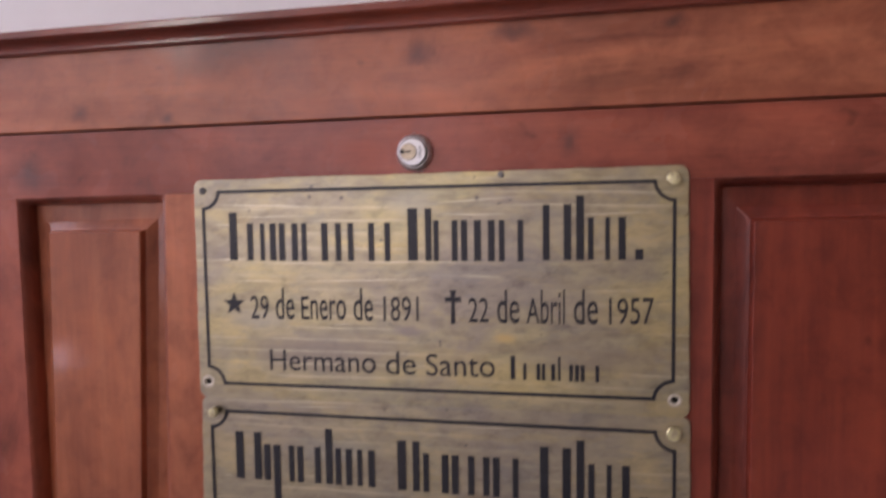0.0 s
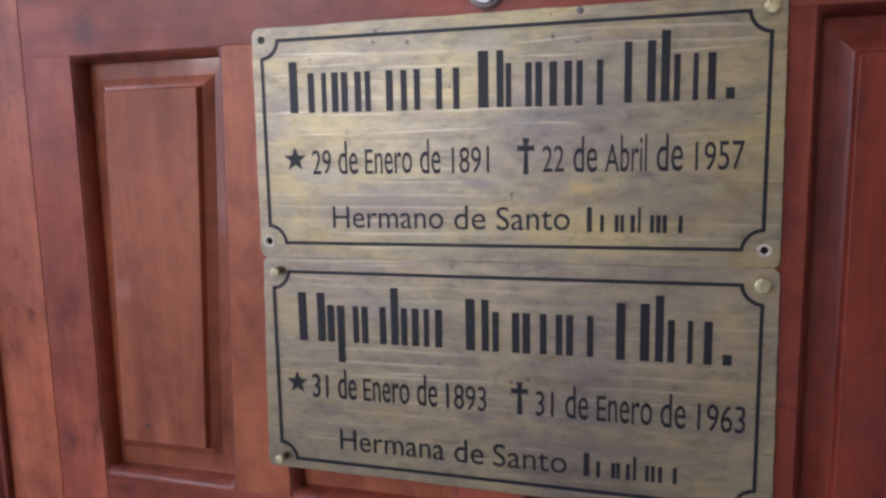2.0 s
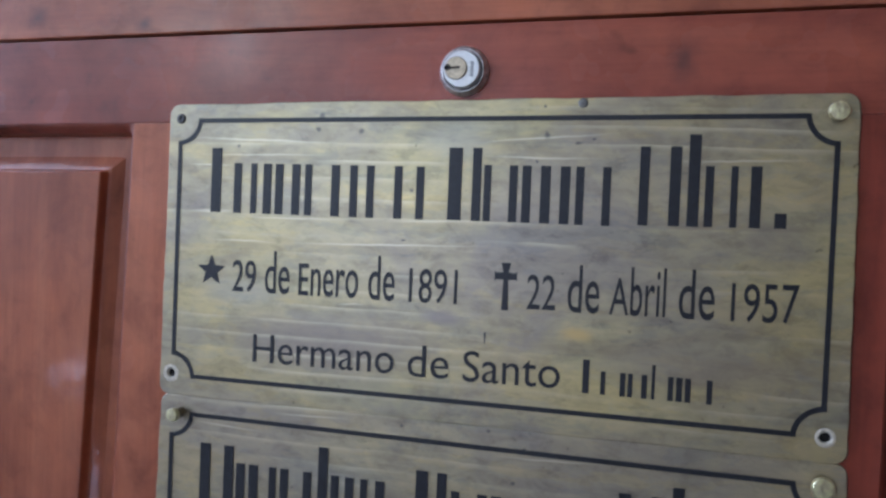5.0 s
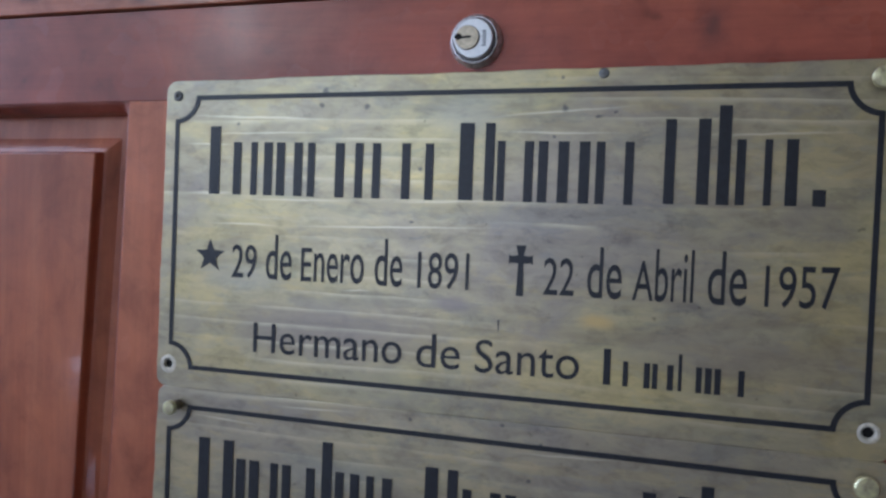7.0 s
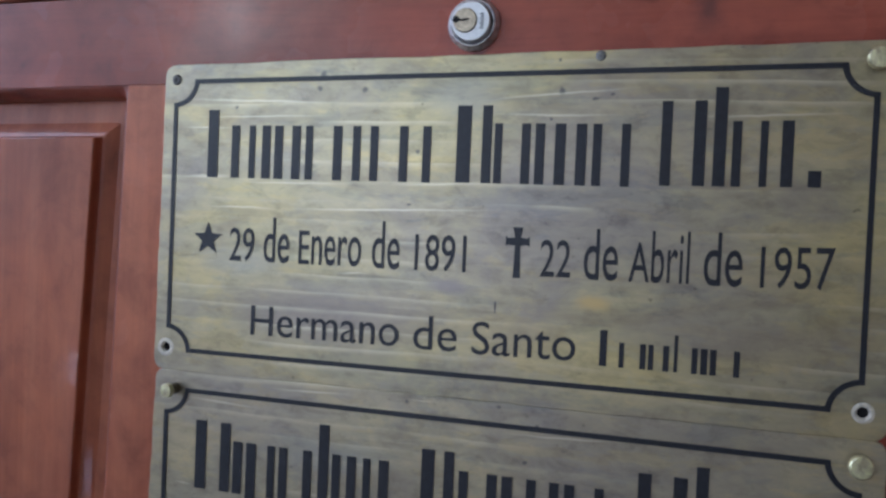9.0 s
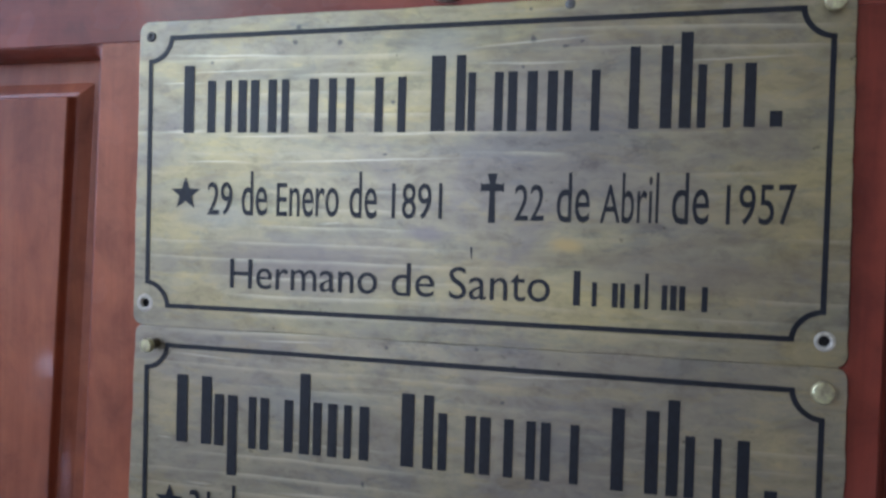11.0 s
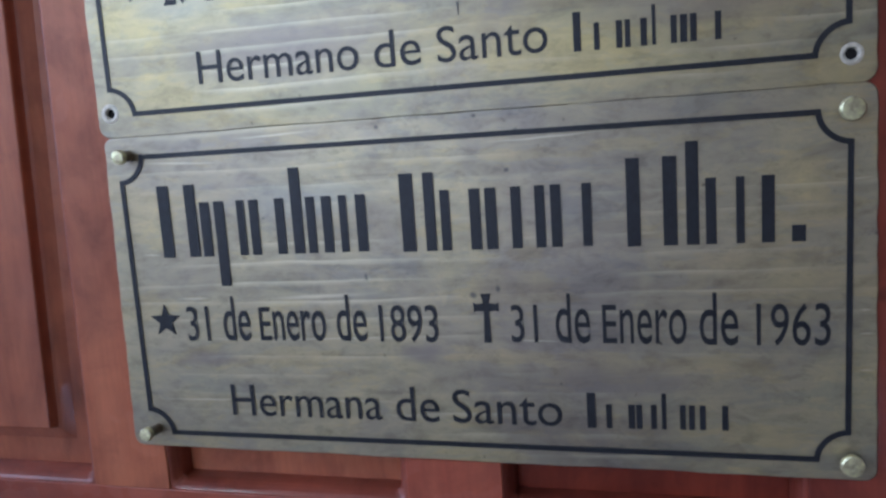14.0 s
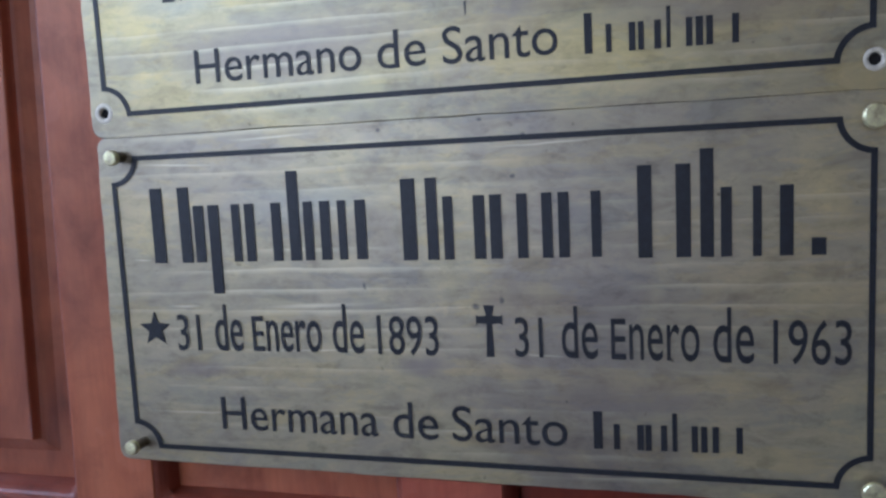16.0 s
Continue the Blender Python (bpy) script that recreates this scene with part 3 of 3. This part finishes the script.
part("side_moulding", sweep(SIDE, (0.3526, FRONT, ZB), (0.3526, FRONT, ZT - 0.0136), (1, 0, 0)), stile_wood, cupboard)
part("sill_moulding", sweep(SIDE, (-0.352, FRONT, ZB + 0.012), (0.352, FRONT, ZB + 0.012), (0, 0, -1)), rail_wood, cupboard)
bm = bmesh.new()
box(bm, -FX + 0.021, FX - 0.021, 0.27, 0.29, ZB + 0.021, ZT - 0.011)
part("back_board", bm, rail_wood, cupboard)

# ---- the door ----
PANELS = [(-0.2735, -0.1665), (-0.1355, -0.0255), (0.0145, 0.1280), (0.1600, 0.2720)]
PZ0, PZ1 = 1.2322, 1.5175
J = 0.00002
part("door_stile", boxed(-DX, PANELS[0][0], FRONT, 0.024, DZ0, PZ1 - J, bevel=0.0002), stile_wood, cupboard)
part("door_stile", boxed(PANELS[3][1], DX, FRONT, 0.024, DZ0, PZ1 - J, bevel=0.0002), shaded_stile_wood, cupboard)
part("door_rail", boxed(-DX, DX, FRONT + 0.0001, 0.024, PZ1, DZ1, bevel=0.0002), rail_wood, cupboard)
part("door_rail", boxed(PANELS[0][0] + J, PANELS[3][1] - J, FRONT + 0.0001, 0.024, DZ0, PZ0, bevel=0.0005), rail_wood, cupboard)
# mullion woods darken to the right, imitating the falling light
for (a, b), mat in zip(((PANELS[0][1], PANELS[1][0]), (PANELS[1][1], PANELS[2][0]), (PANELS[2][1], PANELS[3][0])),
                       (mullion_wood, stile_wood, shaded_stile_wood)):
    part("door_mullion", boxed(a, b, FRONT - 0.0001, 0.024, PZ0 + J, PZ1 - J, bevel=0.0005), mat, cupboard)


def ring_panel(x0, x1, z0, z1, profile, cap, lean=0.0):
    """Mitred steps going inwards from an opening's edge: profile of (inset, depth); lean: how far the raised field slants at its foot."""
    bm = bmesh.new()
    loops = []
    for d, y in profile:
        r = 0.0034 if d < 0.004 else 0.0008
        own = max(0.0, min(1.0, (d - 0.005) / 0.008)) if cap else 0.0
        left, right, top, foot = d - 0.0008 * own, d - 0.0020 * own, d + 0.0020 * own, d + 0.0040 * own
        pts = []
        for cx, cz, a0 in ((x1 - right - r, z1 - top - r, 0), (x0 + left + r, z1 - top - r, 90), (x0 + left + r, z0 + foot + r, 180), (x1 - right - r, z0 + foot + r, 270)):
            cx -= lean * own * (z1 - cz) / (z1 - z0)
            for k in range(4):
                a = radians(a0 + 30 * k)
                pts.append((cx + r * math.cos(a), cz + r * math.sin(a)))
        loops.append([bm.verts.new((x, y, z)) for x, z in pts])
    for a, b in zip(loops, loops[1:]):
        for i in range(len(a)):
            j = (i + 1) % len(a)
            bm.faces.new((a[i], a[j], b[j], b[i]))
    if cap:
        bm.faces.new(loops[-1])
    bmesh.ops.recalc_face_normals(bm, faces=bm.faces)
    if cap:
        for f in bm.faces:
            if len(f.verts) > 4 and f.normal.y > 0:
                bmesh.ops.reverse_faces(bm, faces=bm.faces)
                break
    return bm


STICK = [(-0.0020, FRONT + 0.0008), (0.0004, FRONT + 0.0008), (0.0010, FRONT + 0.0011), (0.0018, FRONT + 0.0018), (0.0030, FRONT + 0.0036), (0.0034, FRONT + 0.0045),
         (0.0037, FRONT + 0.0050), (0.0041, FRONT + 0.0066), (0.0045, FRONT + 0.0100), (0.0048, FRONT + 0.0128)]
RAISED = [(0.0036, FRONT + 0.0165), (0.0042, FRONT + 0.0122), (0.0052, FRONT + 0.0119), (0.0134, FRONT + 0.0113), (0.0186, FRONT + 0.0084),
          (0.0202, FRONT + 0.0078), (0.0207, FRONT + 0.0066), (0.0211, FRONT + 0.0040), (0.0214, FRONT + 0.0033), (0.0219, FRONT + 0.0030)]
# the two right-hand panels and mouldings take the shaded wood copies
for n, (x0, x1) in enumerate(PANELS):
    part("panel_moulding", ring_panel(x0, x1, PZ0, PZ1, STICK, False), moulding_wood if n < 2 else shaded_moulding_wood, cupboard)
    part("door_panel", ring_panel(x0, x1, PZ0, PZ1, RAISED, True, 0.006 if n == 0 else 0.0), panel_wood if n < 2 else shaded_panel_wood, cupboard)

knot = flat_shape([[(-0.2372 + 0.0026 * math.cos(a / 9 * math.pi), 1.2700 + 0.0015 * math.sin(a / 9 * math.pi) * (1 + 0.25 * math.cos(a))) for a in range(18)]], FRONT + 0.00294, 0.0001)
part("knot", knot, plain("dark_knot_wood", (0.10, 0.05, 0.04), 0.5), cupboard, "small dark knot in the panel")

# ---- the lock in the top rail ----
LX, LZ = -0.0052, 1.5392
at_lock = Matrix.Translation((LX, FRONT, LZ))
lock = part("lock", moved(lathe([(0.0106, -0.002), (0.0106, 0.0010), (0.0103, 0.0016), (0.0097, 0.0020), (0.0095, 0.0034), (0.0092, 0.0040), (0.0087, 0.0040), (0.0084, 0.0036), (0.0084, 0.0010), (0.0, 0.0010)], 40), at_lock),
            chrome, cupboard, "round chrome cylinder lock", smooth=True)
part("cylinder", moved(lathe([(0.0078, 0.0005), (0.0078, 0.0058), (0.0074, 0.0063), (0.0, 0.0063)], 40), at_lock), white_metal, lock, "bright chrome lock face", smooth=False)
part("plug", moved(lathe([(0.0048, 0.0060), (0.0048, 0.0066), (0.0044, 0.0070), (0.0, 0.0070)], 32), at_lock @ Matrix.Translation((-0.0022, 0, 0.0002))), plug_brass, lock, "dull brass key plug")
keyway = [(-0.0038, 0.0), (-0.0030, 0.0011), (-0.0019, 0.0010), (-0.0012, 0.0003), (0.0016, 0.0005), (0.0016, -0.0001), (-0.0012, -0.0003), (-0.0026, -0.0008)]
# flat black shape on the plug in place of a dark slot
part("keyway", flat_shape([[(LX - 0.0026 + 1.3 * x, LZ + 0.0002 + 1.45 * z) for x, z in keyway]], FRONT - 0.00715, 0.0001), hole_shade, lock)
for k in range(7):
    part("stamped_mark", boxed(LX + 0.0037 + 0.0003 * (k % 2), LX + 0.0052, FRONT - 0.00642, FRONT - 0.0062, LZ - 0.0031 + 0.0009 * k, LZ - 0.0026 + 0.0009 * k), grey_ink, lock)


# ---- the plaques ----
def rounded_outline(x0, x1, z0, z1, r, wobble, seed):
    """A worn, slightly wavy rectangle with rounded corners; the corner heights may differ."""
    rng = random.Random(seed)
    corners = [(x1[1] - r, z1[1] - r, 0), (x0[1] + r, z1[0] - r, 90), (x0[0] + r, z0[0] + r, 180), (x1[0] - r, z0[1] + r, 270)]
    pts = []
    for k, (cx, cz, a0) in enumerate(corners):
        arc = [(cx + r * math.cos(radians(a0 + 18 * i)), cz + r * math.sin(radians(a0 + 18 * i))) for i in range(6)]
        pts += arc
        nx, nz, na = corners[(k + 1) % 4]
        end = (nx + r * math.cos(radians(na)), nz + r * math.sin(radians(na)))
        steps = 22
        for i in range(1, steps):
            f = i / steps
            pts.append((arc[-1][0] + (end[0] - arc[-1][0]) * f + rng.uniform(-wobble, wobble), arc[-1][1] + (end[1] - arc[-1][1]) * f + rng.uniform(-wobble, wobble)))
    return pts


def notch_border(x0, x1, zl0, zl1, zr0, zr1, r, w):
    """The engraved line: a rectangle whose corners are scooped inwards; outer and inner outline."""
    def outline(inset):
        q = r + inset
        skip = math.degrees(math.asin(inset / q))
        pts = []
        for cx, cz, start in ((x1, zr1, 270), (x0, zl1, 0), (x0, zl0, 90), (x1, zr0, 180)):
            for k in range(11):
                t = radians(start - skip - (90 - 2 * skip) * k / 10)
                pts.append((cx + q * math.cos(t), cz + q * math.sin(t)))
        return pts
    return [outline(0), outline(w)]


def bars(parent, stems, base, cap, low, rise=0.0):
    """Plain upright bars for a word that is not lettered: stems of (left edge, width, kind), in millimetres;
    kinds: C tall, l tallest, x low, p hanging below the line, o a dot on the line."""
    heights = {"C": cap, "l": cap * 1.15, "x": low, "p": low, "o": 0.0058}
    for x, w, kind in stems:
        z = base + rise * (x - stems[0][0]) / 1000
        foot = -0.42 * cap if kind == "p" else 0.0
        part("bar", boxed(x / 1000, (x + w) / 1000, LINE_Y, LINE_Y + 0.0002, z + foot, z + heights[kind]), ink, parent)


def star(cx, cz, r, y):
    pts = []
    for i in range(10):
        q = r if i % 2 == 0 else r * 0.42
        a = radians(90 + 36 * i)
        pts.append((cx + q * math.cos(a), cz + q * math.sin(a)))
    return flat_shape([pts], y, 0.0002)


def cross(cx, z0, z1, half, w, y):
    zc = z0 + (z1 - z0) * 0.72
    f = w * 1.25
    pts = [(cx - w * 0.9, z0), (cx + w * 0.9, z0), (cx + w * 0.65, zc - w), (cx + half * 0.8, zc - w * 0.8), (cx + half, zc - f), (cx + half, zc + f), (cx + half * 0.8, zc + w * 0.8),
           (cx + w * 0.7, zc + w), (cx + f, z1), (cx - f, z1), (cx - w * 0.7, zc + w), (cx - half * 0.8, zc + w * 0.8), (cx - half, zc + f), (cx - half, zc - f), (cx - half * 0.8, zc - w * 0.8), (cx - w * 0.65, zc - w)]
    return flat_shape([pts], y, 0.0002)


LINE_Y = -0.0003


def bolt(parent, x, z, h=0.0055, r=0.0042, tilt=(0, 0)):
    m = Matrix.Translation((x, 0, z)) @ Matrix.Rotation(radians(tilt[0]), 4, "X") @ Matrix.Rotation(radians(tilt[1]), 4, "Z")
    head = [(r * 0.7, h - 0.0028), (r * 0.97, h - 0.0026), (r, h - 0.0022), (r, h - 0.0007), (r * 0.88, h - 0.0001), (r * 0.3, h + 0.0001), (0.0, h)]
    ob = part("bolt", moved(lathe(head, 20), m), bolt_brass, parent, "worn pale brass bolt head", smooth=False)
    part("shank", moved(lathe([(r * 0.72, -0.003), (r * 0.72, h - 0.0027), (0.0, h - 0.0026)], 16), m), shaded_brass, ob, "brass bolt shank, coloured dark for the shade under the head")
    return ob


def washer(parent, x, z, r0, r1):
    prof = [(r0 * 0.9, -0.0012), (r0, 0.0), (r0 * 1.15, 0.00022), (r1 * 0.85, 0.00022), (r1, 0.00005)]
    part("hole_rim", moved(lathe(prof, 24), Matrix.Translation((x, 0, z))), bare_ring, parent, "rubbed bare metal rim of a bolt hole", smooth=True)


# upper plaque
pa = empty("brass_plaque", 0, 0, 1.3904)
tagged(pa, "tarnished engraved brass plaque screwed to the cupboard door, two bolts missing", "plaque", "brass plaques")
part("plate", flat_shape([rounded_outline((-0.1463, -0.1452), (0.1482, 0.1464), (1.3902, 1.3906), (1.5255, 1.5290), 0.0050, 0.00028, 3),
                          circle(-0.1402, 1.4002, 0.0021), circle(0.1402, 1.4002, 0.0021)], 0.0, FRONT, 0.0004), rubbed_brass, pa)
part("border", flat_shape(notch_border(-0.1402, 0.1402, 1.3985, 1.5190, 1.3995, 1.5215, 0.0104, 0.0020), LINE_Y, 0.0002), ink, pa, "blue-black engraved border line")
bars(pa, [(-122.3, 5.0, "C"), (-110.7, 3.8, "x"), (-102.2, 2.9, "x"), (-96.0, 4.0, "x"), (-90.1, 3.9, "x"), (-81.9, 3.9, "x"), (-75.6, 3.3, "x"),
          (-63.0, 4.0, "x"), (-54.2, 3.5, "x"), (-46.5, 3.5, "x"), (-33.8, 3.6, "x"), (-23.9, 3.5, "x")], 1.4762, 0.0293, 0.0226)
bars(pa, [(-9.8, 5.8, "C"), (0.5, 3.9, "C"), (5.5, 3.1, "x"), (16.2, 3.5, "x"), (21.6, 3.7, "x"), (29.2, 4.1, "x"), (37.2, 4.0, "x"), (43.5, 3.3, "x"), (54.1, 3.3, "x")], 1.4765, 0.0305, 0.0235)
bars(pa, [(68.3, 3.8, "C"), (79.8, 4.3, "C"), (86.7, 4.4, "l"), (93.1, 3.2, "x"), (102.5, 2.6, "x"), (109.6, 4.0, "x"), (118.6, 4.3, "o")], 1.4772, 0.0312, 0.0236, 0.012)
part("star", star(-0.1207, 1.4493, 0.0074, LINE_Y), ink, pa)
for row in (("29", -0.1098, 1.4405, -0.0980, 1.4407, 0.0142, 0.019, 0.012), ("de", -0.0934, 1.4405, -0.0814, 1.4408, 0.0142, 0.0190, 0.0119),
            ("Enero", -0.0769, 1.4406, -0.0486, 1.4411, 0.0141, 0.019, 0.0117), ("de", -0.0438, 1.4407, -0.0318, 1.4408, 0.0142, 0.0192, 0.0121),
            ("1891", -0.0253, 1.4409, -0.0040, 1.4412, 0.0144, 0.019, 0.012), ("22", 0.0256, 1.4412, 0.0373, 1.4414, 0.0142, 0.019, 0.012),
            ("de", 0.0422, 1.4410, 0.0549, 1.4413, 0.0144, 0.0192, 0.0125), ("Abril", 0.0589, 1.4412, 0.0805, 1.4416, 0.0146, 0.0191, 0.0120),
            ("de", 0.0854, 1.4413, 0.0987, 1.4417, 0.0145, 0.0193, 0.0127), ("1957", 0.1047, 1.4417, 0.1288, 1.4423, 0.0146, 0.019, 0.012)):
    part("date_word", word(*row), ink, pa)
part("cross", cross(0.0165, 1.4400, 1.4597, 0.0047, 0.0016, LINE_Y), ink, pa)
for row in (("Hermano", -0.0982, 1.4090, -0.0308, 1.4093, 0.0126, 0.0136, 0.0088), ("de", -0.0245, 1.4089, -0.0063, 1.4093, 0.0126, 0.0136, 0.0088),
            ("Santo", -0.0001, 1.4090, 0.0406, 1.4096, 0.0130, 0.0136, 0.0088)):
    part("line_word", word(*row, weight=0.0), ink, pa)
bars(pa, [(49.6, 2.7, "C"), (56.8, 1.9, "x"), (64.4, 2.2, "x"), (67.4, 1.9, "x"), (72.7, 2.2, "x"), (76.6, 1.3, "C"), (82.8, 2.1, "x"), (85.9, 2.4, "x"), (89.2, 2.2, "x"), (97.3, 2.1, "x")], 1.4087, 0.0136, 0.0094)
washer(pa, -0.1402, 1.4002, 0.0021, 0.0040)
washer(pa, 0.1402, 1.4002, 0.0021, 0.0037)
for x in (-0.1402, 0.1402):
    part("empty_hole", moved(lathe([(0.0020, -0.0016), (0.0, -0.0016)], 20), Matrix.Translation((x, 0, 1.4002))), hole_shade, pa)
bolt(pa, 0.1384, 1.5218, 0.0058, 0.0038)
part("screw", moved(lathe([(0.0023, -0.001), (0.0023, 0.0002), (0.0016, 0.0006), (0.0009, 0.0006), (0.0006, 0.0001), (0.0, 0.0001)], 18), Matrix.Translation((-0.1392, 0, 1.5188))), dull_steel, pa, "small dark steel screw", smooth=True)
part("rivet", moved(lathe([(0.0020, -0.001), (0.0020, 0.0001), (0.0015, 0.0003), (0.0, 0.0003)], 18), Matrix.Translation((0.0450, 0, 1.5256))), rivet_steel, pa, "flush grey rivet", smooth=True)

part("scratch", flat_shape([[(0.0082, 1.4300), (0.0090, 1.4302), (0.0089, 1.4262), (0.0086, 1.4252)]], LINE_Y, 0.0002), dull_steel, pa, "short dark scratch")

# lower plaque
pb = empty("brass_plaque", 0, 0, 1.2530)
tagged(pb, "tarnished engraved brass plaque held by four bolts below another plaque", "plaque", "brass plaques")
part("plate", flat_shape([rounded_outline((-0.1485, -0.1452), (0.1500, 0.1484), (1.2562, 1.2505), (1.3904, 1.3908), 0.0042, 0.00028, 8)], 0.00015, FRONT - 0.00015, 0.0004), plate_brass, pb)
part("border", flat_shape(notch_border(-0.1398, 0.1412, 1.2615, 1.3828, 1.2573, 1.3828, 0.0104, 0.0020), LINE_Y, 0.0002), ink, pb, "blue-black engraved border line")
bars(pb, [(-123.1, 5.2, "C"), (-110.8, 4.8, "C"), (-104.4, 4.3, "x"), (-98.0, 4.5, "p"), (-87.9, 3.4, "x"), (-82.4, 3.9, "x"), (-71.1, 3.9, "x"),
          (-64.0, 4.5, "l"), (-57.8, 3.7, "x"), (-51.1, 4.0, "x"), (-43.9, 3.2, "x"), (-37.0, 4.2, "x")], 1.3394, 0.0300, 0.0226)
bars(pb, [(-18.7, 5.4, "C"), (-9.3, 4.2, "C"), (-3.0, 3.7, "x"), (8.3, 4.2, "x"), (14.3, 4.3, "x"), (24.1, 3.8, "x"), (33.0, 3.7, "x"), (38.8, 3.9, "x"), (50.3, 3.4, "x")], 1.3387, 0.0303, 0.0233)
bars(pb, [(66.1, 4.8, "C"), (78.8, 4.9, "C"), (86.7, 4.4, "l"), (93.3, 3.6, "x"), (103.5, 2.8, "x"), (111.9, 4.3, "x"), (121.7, 4.5, "o")], 1.3380, 0.0320, 0.0236)
part("star", star(-0.1260, 1.3122, 0.0073, LINE_Y), ink, pb)
for row in (("31", -0.1160, 1.3037, -0.1058, 1.3036, 0.0147, 0.019, 0.012), ("de", -0.0992, 1.3036, -0.0871, 1.3036, 0.0144, 0.0188, 0.0124),
            ("Enero", -0.0828, 1.3036, -0.0538, 1.3034, 0.0140, 0.019, 0.0121), ("de", -0.0490, 1.3033, -0.0364, 1.3031, 0.0144, 0.0190, 0.0123),
            ("1893", -0.0309, 1.3029, -0.0070, 1.3025, 0.0149, 0.019, 0.012), ("31", 0.0218, 1.3025, 0.0319, 1.3023, 0.0146, 0.019, 0.012),
            ("de", 0.0387, 1.3022, 0.0515, 1.3020, 0.0144, 0.0190, 0.0128), ("Enero", 0.0561, 1.3019, 0.0861, 1.3015, 0.0146, 0.019, 0.0125),
            ("de", 0.0905, 1.3012, 0.1038, 1.3010, 0.0145, 0.0193, 0.0128), ("1963", 0.1099, 1.3009, 0.1343, 1.3008, 0.0152, 0.019, 0.012)):
    part("date_word", word(*row), ink, pb)
part("cross", cross(0.0125, 1.3022, 1.3215, 0.0049, 0.0016, LINE_Y), ink, pb)
for row in (("Hermana", -0.0992, 1.2710, -0.0328, 1.2701, 0.0134, 0.0141, 0.0090), ("de", -0.0267, 1.2699, -0.0089, 1.2695, 0.0134, 0.0143, 0.0092),
            ("Santo", -0.0033, 1.2695, 0.0397, 1.2689, 0.0137, 0.0141, 0.0090)):
    part("line_word", word(*row, weight=0.0), ink, pb)
bars(pb, [(49.1, 3.2, "C"), (56.2, 2.2, "x"), (64.4, 2.4, "x"), (67.3, 2.1, "x"), (72.6, 2.1, "x"), (76.5, 1.6, "C"), (83.0, 2.1, "x"), (86.2, 2.1, "x"), (90.0, 2.1, "x"), (97.9, 2.1, "x")], 1.2685, 0.0139, 0.0094)
bolt(pb, -0.1342, 1.3826, 0.0075, 0.0031, (3, -3))
bolt(pb, 0.1393, 1.3823, 0.0055, 0.0041, (0, 3))
bolt(pb, -0.1362, 1.2640, 0.0095, 0.0030, (-3, -3))
bolt(pb, 0.1408, 1.2577, 0.0052, 0.0040)
